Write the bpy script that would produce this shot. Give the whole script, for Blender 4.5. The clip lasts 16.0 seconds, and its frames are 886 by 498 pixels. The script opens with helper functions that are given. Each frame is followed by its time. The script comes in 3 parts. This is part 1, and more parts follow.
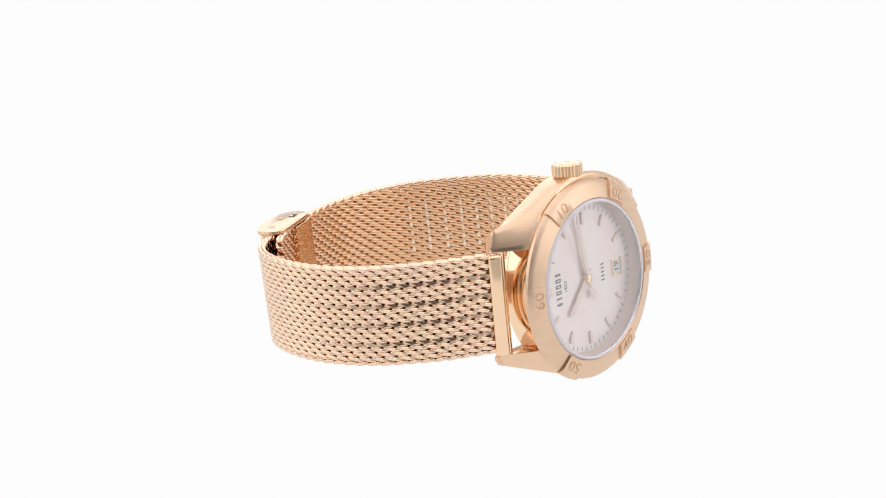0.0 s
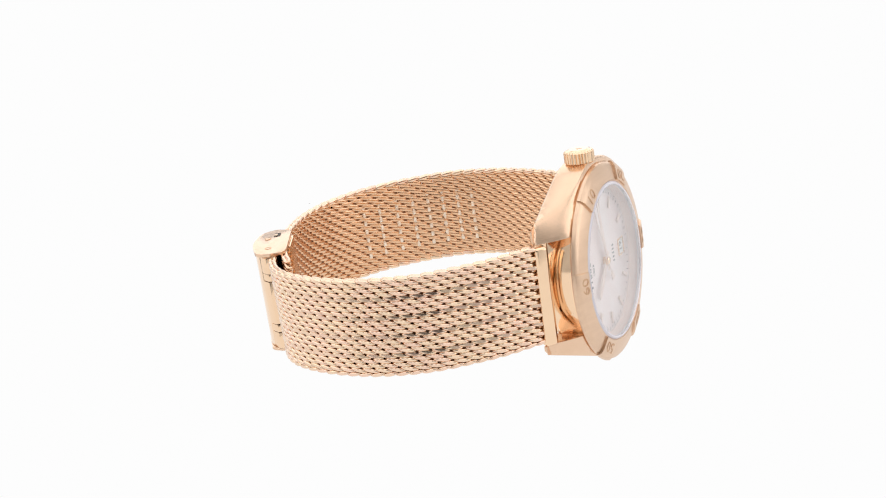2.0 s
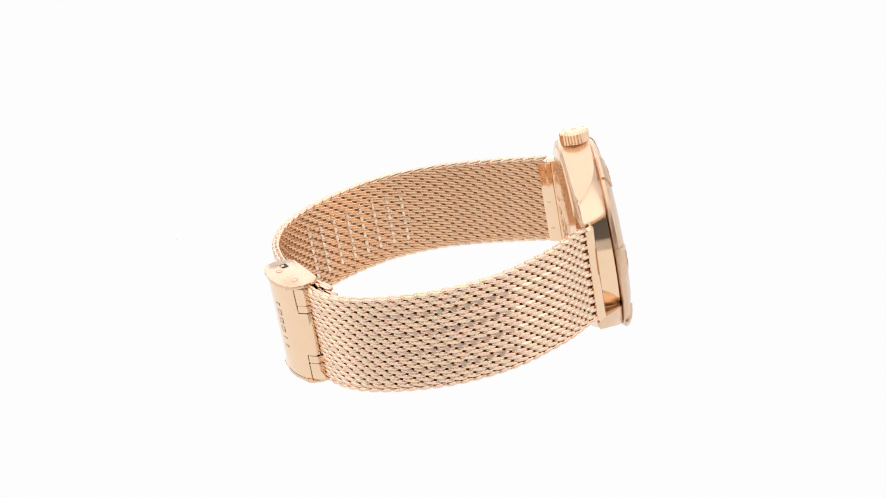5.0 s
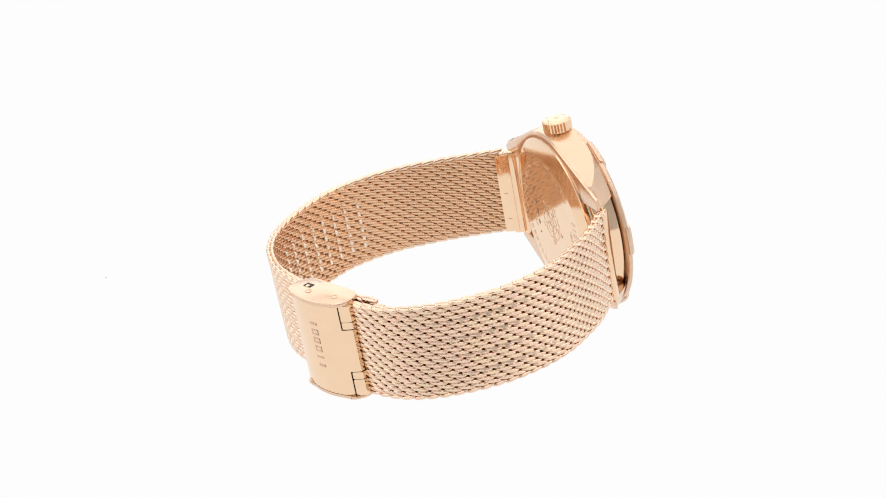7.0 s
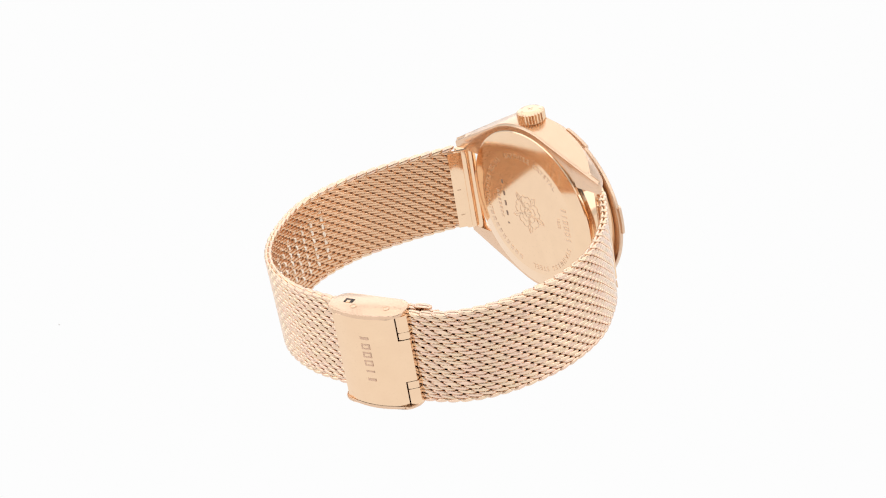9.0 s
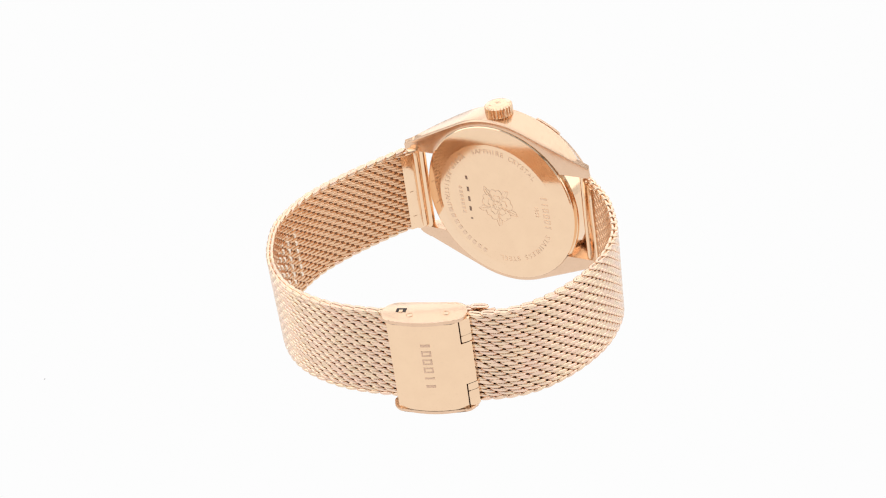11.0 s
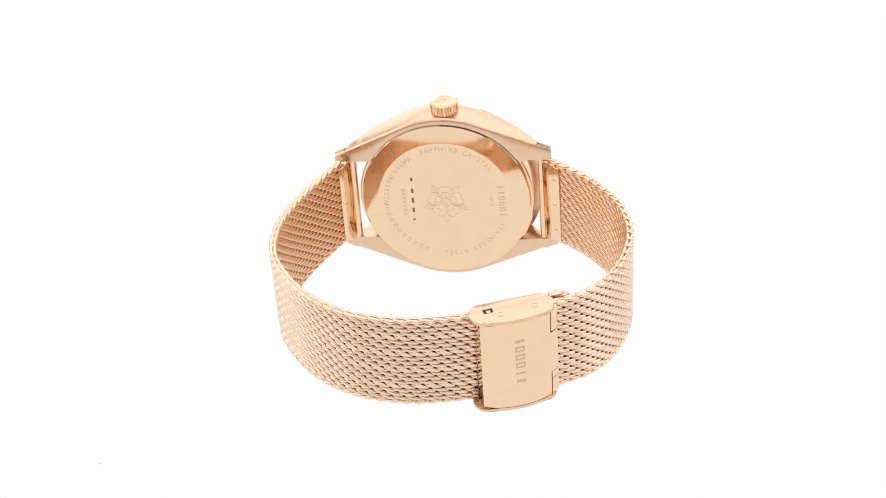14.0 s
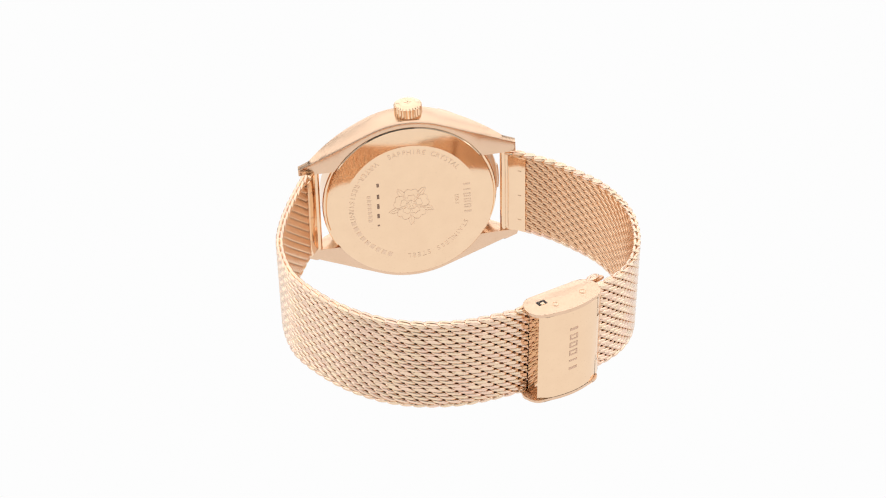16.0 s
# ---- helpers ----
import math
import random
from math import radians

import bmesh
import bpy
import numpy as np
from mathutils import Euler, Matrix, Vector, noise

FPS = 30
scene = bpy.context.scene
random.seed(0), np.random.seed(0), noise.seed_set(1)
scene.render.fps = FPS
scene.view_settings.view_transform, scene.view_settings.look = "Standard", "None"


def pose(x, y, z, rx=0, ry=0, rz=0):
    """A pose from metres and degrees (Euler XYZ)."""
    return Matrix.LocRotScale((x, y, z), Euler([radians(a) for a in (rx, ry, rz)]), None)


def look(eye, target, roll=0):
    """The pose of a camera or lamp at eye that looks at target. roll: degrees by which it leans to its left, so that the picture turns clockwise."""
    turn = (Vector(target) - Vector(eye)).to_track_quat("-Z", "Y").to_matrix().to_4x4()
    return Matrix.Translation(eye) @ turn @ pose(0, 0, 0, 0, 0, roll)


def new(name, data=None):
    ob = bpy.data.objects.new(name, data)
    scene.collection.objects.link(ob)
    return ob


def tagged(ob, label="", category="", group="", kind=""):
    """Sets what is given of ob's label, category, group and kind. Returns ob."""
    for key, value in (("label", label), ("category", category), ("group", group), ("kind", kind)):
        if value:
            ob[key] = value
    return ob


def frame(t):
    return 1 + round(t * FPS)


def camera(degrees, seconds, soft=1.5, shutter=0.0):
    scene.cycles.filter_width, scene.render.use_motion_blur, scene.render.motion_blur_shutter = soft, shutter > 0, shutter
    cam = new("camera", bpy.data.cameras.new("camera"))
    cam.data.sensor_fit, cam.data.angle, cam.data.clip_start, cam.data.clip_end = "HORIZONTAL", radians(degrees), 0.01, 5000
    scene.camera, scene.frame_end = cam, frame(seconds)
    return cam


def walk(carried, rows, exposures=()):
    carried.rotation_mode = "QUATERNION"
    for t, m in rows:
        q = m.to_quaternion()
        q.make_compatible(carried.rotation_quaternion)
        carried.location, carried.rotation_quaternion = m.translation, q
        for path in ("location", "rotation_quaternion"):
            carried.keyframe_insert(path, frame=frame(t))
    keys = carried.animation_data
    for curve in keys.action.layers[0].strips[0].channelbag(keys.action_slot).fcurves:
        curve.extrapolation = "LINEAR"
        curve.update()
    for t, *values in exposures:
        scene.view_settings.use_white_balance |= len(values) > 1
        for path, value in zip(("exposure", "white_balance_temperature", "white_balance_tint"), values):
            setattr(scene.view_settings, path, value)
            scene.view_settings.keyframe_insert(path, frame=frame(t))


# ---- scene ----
cam = camera(27.64, 16.0, soft=1.15)
EYE = Matrix.Translation((0, -0.32, 0.15446)) @ pose(0, 0, 0, 0, 0, 0.26) @ pose(0, 0, 0, 90 - 22.99) @ pose(0, 0, 0, 0, 0, -0.17)
walk(cam, [(0.0, EYE), (16.0, EYE)])

# ---- light: unseen area lamps added in a white light tent, over a table made to glow ----
world = bpy.data.worlds.new("world")
scene.world = world
world.use_nodes = True
world.node_tree.nodes["Background"].inputs[0].default_value = (1, 1, 1, 1)
world.node_tree.nodes["Background"].inputs[1].default_value = 0.25
scene.view_settings.exposure = 0.0


def added_lamp(name, eye, target, sx, sy, watts):
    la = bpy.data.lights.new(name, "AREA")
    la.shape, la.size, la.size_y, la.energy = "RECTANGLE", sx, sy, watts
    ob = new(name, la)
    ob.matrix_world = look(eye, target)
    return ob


# no lamp is seen here; these are placed for what the metal mirrors
added_lamp("added_top_lamp", (0, 0.15, 0.67), (0, 0.15, 0), 1.20, 1.40, 3.3)
added_lamp("added_back_lamp", (0, 0.96, 0.34), (0, 0, 0.25), 1.30, 0.62, 1.9)
added_lamp("added_side_lamp", (-0.60, -0.05, 0.30), (0, 0, 0.05), 0.55, 0.45, 0.65)
added_lamp("added_side_lamp", (0.60, -0.05, 0.30), (0, 0, 0.05), 0.55, 0.45, 0.65)


# ---- materials ----
def material(name, color, rough, metal=0.0):
    m = bpy.data.materials.new(name)
    m.use_nodes = True
    b = m.node_tree.nodes["Principled BSDF"]
    b.inputs["Base Color"].default_value = (*color, 1)
    b.inputs["Roughness"].default_value = rough
    b.inputs["Metallic"].default_value = metal
    return m


def texture_chain(m, scale, stretch, lo, hi, rough_lo, rough_hi, bump=0.0, detail=3.0, per_piece=0.0):
    """Noise in the thing's own space drives colour, roughness and fine relief."""
    nt = m.node_tree
    b = nt.nodes["Principled BSDF"]
    co = nt.nodes.new("ShaderNodeTexCoord")
    mp = nt.nodes.new("ShaderNodeMapping")
    mp.inputs["Scale"].default_value = stretch
    nz = nt.nodes.new("ShaderNodeTexNoise")
    nz.inputs["Scale"].default_value, nz.inputs["Detail"].default_value = scale, detail
    nt.links.new(co.outputs["Object"], mp.inputs["Vector"])
    nt.links.new(mp.outputs["Vector"], nz.inputs["Vector"])
    cr = nt.nodes.new("ShaderNodeValToRGB")
    cr.color_ramp.elements[0].position, cr.color_ramp.elements[1].position = 0.3, 0.7
    cr.color_ramp.elements[0].color, cr.color_ramp.elements[1].color = (*lo, 1), (*hi, 1)
    nt.links.new(nz.outputs["Fac"], cr.inputs["Fac"])
    out = cr.outputs["Color"]
    if per_piece:
        info = nt.nodes.new("ShaderNodeObjectInfo")
        mr = nt.nodes.new("ShaderNodeMapRange")
        mr.inputs["To Min"].default_value, mr.inputs["To Max"].default_value = 1 - per_piece, 1 + per_piece
        hs = nt.nodes.new("ShaderNodeHueSaturation")
        nt.links.new(info.outputs["Random"], mr.inputs["Value"])
        nt.links.new(mr.outputs["Result"], hs.inputs["Value"])
        nt.links.new(out, hs.inputs["Color"])
        out = hs.outputs["Color"]
    nt.links.new(out, b.inputs["Base Color"])
    rr = nt.nodes.new("ShaderNodeMapRange")
    rr.inputs["To Min"].default_value, rr.inputs["To Max"].default_value = rough_lo, rough_hi
    nt.links.new(nz.outputs["Fac"], rr.inputs["Value"])
    nt.links.new(rr.outputs["Result"], b.inputs["Roughness"])
    if bump:
        bp = nt.nodes.new("ShaderNodeBump")
        bp.inputs["Strength"].default_value, bp.inputs["Distance"].default_value = bump, 0.00004
        nt.links.new(nz.outputs["Fac"], bp.inputs["Height"])
        nt.links.new(bp.outputs["Normal"], b.inputs["Normal"])
    return m


GOLD = texture_chain(material("polished_rose_gold", (0.92, 0.67, 0.46), 0.08, 1.0), 260, (1, 1, 1),
                     (0.89, 0.635, 0.43), (0.92, 0.665, 0.452), 0.07, 0.12, 0.01)
SATIN = texture_chain(material("satin_rose_gold", (0.90, 0.64, 0.45), 0.25, 1.0), 420, (1, 1, 1),
                      (0.78, 0.54, 0.375), (0.81, 0.565, 0.40), 0.18, 0.28, 0.01)
BRUSHED = texture_chain(material("brushed_rose_gold", (0.92, 0.67, 0.46), 0.25, 1.0), 900, (0.05, 1, 1),
                        (0.71, 0.50, 0.355), (0.76, 0.545, 0.39), 0.26, 0.38, 0.05)
MESH = texture_chain(material("lit_rose_gold_wire", (0.86, 0.62, 0.45), 0.12, 1.0), 2600, (1, 1, 1),
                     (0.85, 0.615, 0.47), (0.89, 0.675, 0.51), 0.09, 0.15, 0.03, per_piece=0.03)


def grain_tint(m):
    """Passes of the wire differ a little, from pink to yellow; the pattern is each coil's own."""
    nt = m.node_tree
    b = nt.nodes["Principled BSDF"]
    was = b.inputs["Base Color"].links[0].from_socket
    co, info = nt.nodes.new("ShaderNodeTexCoord"), nt.nodes.new("ShaderNodeObjectInfo")
    wide = nt.nodes.new("ShaderNodeMath")
    wide.operation, wide.inputs[1].default_value = "MULTIPLY", 60.0
    nz = nt.nodes.new("ShaderNodeTexNoise")
    nz.noise_dimensions = "4D"
    nz.inputs["Scale"].default_value, nz.inputs["Detail"].default_value = 420, 0.0
    ramp = nt.nodes.new("ShaderNodeValToRGB")
    ramp.color_ramp.elements[0].position, ramp.color_ramp.elements[0].color = 0.34, (1.0, 0.965, 0.985, 1)
    ramp.color_ramp.elements[1].position, ramp.color_ramp.elements[1].color = 0.66, (1.0, 1.03, 0.975, 1)
    mix = nt.nodes.new("ShaderNodeMix")
    mix.data_type, mix.blend_type = "RGBA", "MULTIPLY"
    mix.inputs[0].default_value = 1.0
    nt.links.new(info.outputs["Random"], wide.inputs[0])
    nt.links.new(wide.outputs[0], nz.inputs["W"])
    nt.links.new(co.outputs["Object"], nz.inputs["Vector"])
    nt.links.new(nz.outputs["Fac"], ramp.inputs["Fac"])
    nt.links.new(was, mix.inputs[6])
    nt.links.new(ramp.outputs["Color"], mix.inputs[7])
    nt.links.new(mix.outputs[2], b.inputs["Base Color"])


grain_tint(MESH)
# deeper copy of the wire gold, the bounced light inside put into its colour
WIRE_SHADED = texture_chain(material("shaded_rose_gold_wire", (0.80, 0.52, 0.33), 0.15, 1.0), 1800, (1, 1, 1),
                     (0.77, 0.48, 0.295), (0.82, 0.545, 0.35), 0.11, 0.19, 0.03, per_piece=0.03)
# brown that stands in for the shade in the mesh and hinge gaps
GAP_SHADE = texture_chain(material("gap_shade_brown", (0.3, 0.15, 0.085), 0.6, 0.6), 500, (1, 1, 1),
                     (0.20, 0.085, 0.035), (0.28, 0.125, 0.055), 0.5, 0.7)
ETCH = texture_chain(material("etched_gold", (0.62, 0.40, 0.25), 0.5, 1.0), 2500, (1, 1, 1),
                     (0.56, 0.36, 0.23), (0.68, 0.45, 0.29), 0.45, 0.6)
ETCH_SOFT = texture_chain(material("lightly_etched_gold", (0.80, 0.57, 0.39), 0.4, 1.0), 2500, (1, 1, 1),
                          (0.8, 0.57, 0.4), (0.85, 0.61, 0.43), 0.28, 0.4)
ETCH_MARK = texture_chain(material("matt_etched_gold", (0.70, 0.47, 0.34), 0.45, 1.0), 2500, (1, 1, 1),
                          (0.67, 0.45, 0.32), (0.73, 0.5, 0.36), 0.4, 0.5)
RUNG_GLINT = material("rung_glint_gold", (0.98, 0.86, 0.72), 0.4, 0.7)
ROSE = material("pale_rose_metal", (0.96, 0.79, 0.72), 0.4, 0.35)
REHAUT = material("rose_inner_ring", (0.95, 0.76, 0.69), 0.5, 0.4)
STAMP = material("dark_stamp", (0.30, 0.19, 0.13), 0.5)
INK = material("grey_print", (0.15, 0.135, 0.14), 0.5)
SLOT_SHADE = material("slot_shade", (0.03, 0.018, 0.012), 0.6)
PEARL = texture_chain(material("mother_of_pearl", (0.86, 0.79, 0.78), 0.3), 160, (1, 0.6, 1),
                      (0.97, 0.83, 0.815), (1.0, 0.92, 0.91), 0.32, 0.48, 0.02, detail=5)
GASKET = material("pale_gasket", (0.72, 0.68, 0.74), 0.35)
PEARL.node_tree.nodes["Principled BSDF"].inputs["Metallic"].default_value = 0.65
DATE_WHITE = material("white_date_disc", (0.85, 0.85, 0.85), 0.5)
GLASS = material("sapphire_crystal", (1, 1, 1), 0.0)
GLASS.node_tree.nodes["Principled BSDF"].inputs["Transmission Weight"].default_value = 1.0
GLASS.node_tree.nodes["Principled BSDF"].inputs["IOR"].default_value = 1.77
FABRIC = texture_chain(material("white_tent_fabric", (0.8, 0.8, 0.8), 0.9), 40, (1, 1, 1), (0.77, 0.77, 0.77), (0.82, 0.82, 0.82), 0.85, 0.95)
GREY = texture_chain(material("dark_reflection_grey", (0.10, 0.10, 0.10), 0.9), 40, (1, 1, 1), (0.09, 0.09, 0.09), (0.11, 0.11, 0.11), 0.85, 0.95)
FRONT_FABRIC = texture_chain(material("light_grey_fabric", (0.55, 0.55, 0.55), 0.9), 40, (1, 1, 1), (0.52, 0.52, 0.52), (0.58, 0.58, 0.58), 0.85, 0.95)
# the overexposed white of the table is put in as emission, without shadows
TABLE_GLOW = material("white_table_glow", (0.0, 0.0, 0.0), 1.0)
TABLE_GLOW.node_tree.nodes["Principled BSDF"].inputs["Specular IOR Level"].default_value = 0.0
TABLE_GLOW.node_tree.nodes["Principled BSDF"].inputs["Emission Color"].default_value = (1, 1, 1, 1)
TABLE_GLOW.node_tree.nodes["Principled BSDF"].inputs["Emission Strength"].default_value = 0.982

# ---- helpers for meshes; sizes of the watch are in millimetres ----
MM = 0.001


def part(name, bm, mat, parent=None, label="", sharp=32, matrix=None):
    me = bpy.data.meshes.new(name)
    bmesh.ops.recalc_face_normals(bm, faces=bm.faces)
    bm.to_mesh(me)
    bm.free()
    me.materials.append(mat)
    me.polygons.foreach_set("use_smooth", [True] * len(me.polygons))
    me.set_sharp_from_angle(angle=radians(sharp))
    ob = new(name, me)
    if parent:
        ob.parent = parent
    if matrix:
        ob.matrix_basis = matrix
    if label:
        tagged(ob, label)
    return ob


def lathe(bm, profile, steps=160, a0=0.0, a1=2 * math.pi):
    """Turns (r, z) points about the z axis; a full turn closes on itself."""
    full = abs(a1 - a0 - 2 * math.pi) < 1e-6
    n = steps if full else steps + 1
    rings = []
    for i in range(n):
        a = a0 + (a1 - a0) * i / steps
        rings.append([bm.verts.new((r * math.cos(a) * MM, r * math.sin(a) * MM, z * MM)) for r, z in profile])
    for i in range(steps):
        p, q = rings[i], rings[(i + 1) % n]
        for j in range(len(profile) - 1):
            bm.faces.new((p[j], q[j], q[j + 1], p[j + 1]))
    if not full:
        bm.faces.new(rings[0])
        bm.faces.new(rings[-1][::-1])
    bmesh.ops.remove_doubles(bm, verts=bm.verts, dist=1e-7)
    return bm


def box(bm, cx, cy, cz, sx, sy, sz, bevel=0.0, m=None, segments=2):
    """A rounded box in millimetres."""
    b = bmesh.new()
    bmesh.ops.create_cube(b, size=1, matrix=Matrix.Diagonal((sx * MM, sy * MM, sz * MM, 1)))
    if bevel:
        bmesh.ops.bevel(b, geom=list(b.edges), offset=bevel * MM, segments=segments, profile=0.5, affect="EDGES")
    b.transform((m or Matrix()) @ Matrix.Translation((cx * MM, cy * MM, cz * MM)))
    merge(bm, b)
    return bm


def merge(bm, other):
    me = bpy.data.meshes.new("joined")
    other.to_mesh(me)
    other.free()
    bm.from_mesh(me)
    bpy.data.meshes.remove(me)


def prism(bm, outline, y0, y1, bevel=0.0):
    """Extrudes an (x, z) outline along y."""
    b = bmesh.new()
    lo = [b.verts.new((x * MM, y0 * MM, z * MM)) for x, z in outline]
    hi = [b.verts.new((x * MM, y1 * MM, z * MM)) for x, z in outline]
    n = len(outline)
    caps = [b.faces.new(lo), b.faces.new(hi[::-1])]
    for i in range(n):
        b.faces.new((lo[i], hi[i], hi[(i + 1) % n], lo[(i + 1) % n]))
    if bevel:
        edges = list({e for f in caps for e in f.edges})
        bmesh.ops.bevel(b, geom=edges, offset=bevel * MM, segments=2, profile=0.5, affect="EDGES")
    merge(bm, b)
    return bm


def glyphs(text, size, depth=0.05):
    """A bmesh of the words in Blender's own font, centred, size in millimetres."""
    cu = bpy.data.curves.new("words", "FONT")
    cu.body, cu.size, cu.align_x, cu.align_y = text, size * MM, "CENTER", "CENTER"
    cu.extrude = depth * MM
    cu.resolution_u = 3
    ob = new("words", cu)
    bpy.context.view_layer.update()
    me = bpy.data.meshes.new_from_object(ob.evaluated_get(bpy.context.evaluated_depsgraph_get()))
    bpy.data.objects.remove(ob)
    bpy.data.curves.remove(cu)
    bm = bmesh.new()
    bm.from_mesh(me)
    bpy.data.meshes.remove(me)
    return bm


def axes(origin, ex, ey):
    """A placement from an origin in millimetres and two axes."""
    ex, ey = Vector(ex).normalized(), Vector(ey).normalized()
    ez = ex.cross(ey)
    m = Matrix((ex, ey, ez)).transposed().to_4x4()
    m.translation = Vector(origin) * MM
    return m


def smooth_line(points, step):
    """Catmull-Rom through (x, z) points, resampled at even steps: (x, z, tangent x, tangent z)."""
    p = [Vector(q) for q in points]
    p = [2 * p[0] - p[1]] + p + [2 * p[-1] - p[-2]]
    fine = []
    for i in range(1, len(p) - 2):
        for k in range(24):
            t = k / 24
            a, b, c, d = p[i - 1], p[i], p[i + 1], p[i + 2]
            fine.append(0.5 * (2 * b + (c - a) * t + (2 * a - 5 * b + 4 * c - d) * t * t + (3 * b - a - 3 * c + d) * t ** 3))
    fine.append(p[-2])
    out, run, want = [], 0.0, 0.0
    for a, b in zip(fine, fine[1:]):
        seg = (b - a).length
        while want <= run + seg:
            q = a + (b - a) * ((want - run) / seg)
            tg = (b - a).normalized()
            out.append((q.x, q.y, tg.x, tg.y))
            want += step
        run += seg
    return out


# ---- the setting ----
def sheet(name, corners, mat, thick, label):
    bm = bmesh.new()
    vs = [bm.verts.new(c) for c in corners]
    f = bm.faces.new(vs)
    r = bmesh.ops.extrude_face_region(bm, geom=[f])
    f.normal_update()
    bmesh.ops.translate(bm, verts=[v for v in r["geom"] if isinstance(v, bmesh.types.BMVert)], vec=Vector(thick))
    return tagged(part(name, bm, mat), label, "studio", kind="structure")


W, H = 0.80, 0.70
sheet("ground", [(-W, -W, 0), (W, -W, 0), (W, 1.0, 0), (-W, 1.0, 0)], TABLE_GLOW, (0, 0, -0.01), "plain white table under the watch, made to glow evenly")
# unseen walls and roof, added to close the place and bounce the light
sheet("wall_back", [(-W, 1.0, 0), (W, 1.0, 0), (W, 1.0, H), (-W, 1.0, H)], FABRIC, (0, 0.01, 0), "unseen plain white fabric wall of the light tent")
sheet("wall_left", [(-W, -W, 0), (-W, 1.0, 0), (-W, 1.0, H), (-W, -W, H)], FABRIC, (-0.01, 0, 0), "unseen plain white fabric wall of the light tent")
sheet("wall_right", [(W, -W, 0), (W, 1.0, 0), (W, 1.0, H), (W, -W, H)], FABRIC, (0.01, 0, 0), "unseen plain white fabric wall of the light tent")
# front wall toned grey and a dark sheet added, both for the metal to reflect
sheet("wall_front", [(-W, -W, 0), (W, -W, 0), (W, -W, H), (-W, -W, H)], FRONT_FABRIC, (0, -0.01, 0), "unseen light grey fabric wall of the light tent, toned for reflections")
sheet("dark_reflection_sheet", [(-0.30, -W + 0.02, 0.18), (0.30, -W + 0.02, 0.18), (0.30, -W + 0.02, 0.60), (-0.30, -W + 0.02, 0.60)], GREY, (0, -0.004, 0), "unseen dark sheet behind the camera, added for the metal to reflect")
sheet("ceiling", [(-W, -W, H), (W, -W, H), (W, 1.0, H), (-W, 1.0, H)], FABRIC, (0, 0, 0.01), "unseen plain white fabric roof of the light tent")

# ---- the watch: x from twelve to six, y to the crown, z out of the dial ----
watch = tagged(new("wristwatch"), "rose gold wristwatch with woven mesh strap lying on its side", "watch")
REST = Matrix(((0.594347, -0.106857, 0.797078, 0.0207796), (0.802986, 0.133499, -0.580855, -0.0122190),
               (-0.044340, 0.985271, 0.165149, 0.0192163), (0, 0, 0, 1)))
watch.matrix_world = REST
# the case sits a little askew on its strap
CASE = pose(0, 0.0, 0.0004, -0.7, -3.9, -2.4)
FRONT = CASE @ pose(-0.0008, -0.0004, 0.0004)


def plain_mark(parent, place, size, pitch, thick, mat):
    """The maker's mark as plain shapes, solid and hollow blocks in a row, each a piece of its own."""
    w, h = 0.66 * pitch, size
    for k in range(6):
        x = (k - 2.5) * pitch
        bm = bmesh.new()
        if k in (0, 1, 5):
            box(bm, x, 0, 0, 0.2 * size if k == 1 else 0.3 * size, h, thick)
        else:
            t = 0.17 * size
            rows = []
            for dz in (-thick / 2, thick / 2):
                for ww, hh in ((w / 2, h / 2), (w / 2 - t, h / 2 - t)):
                    rows.append([bm.verts.new((x * MM + p * ww * MM, q * hh * MM, dz * MM)) for p, q in ((-1, -1), (1, -1), (1, 1), (-1, 1))])
            for a, b in ((0, 1), (1, 3), (3, 2), (2, 0)):
                for e in range(4):
                    f = (e + 1) % 4
                    bm.faces.new((rows[a][e], rows[a][f], rows[b][f], rows[b][e]))
            bmesh.ops.recalc_face_normals(bm, faces=bm.faces)
        bm.transform(place)
        part("mark", bm, mat, parent)


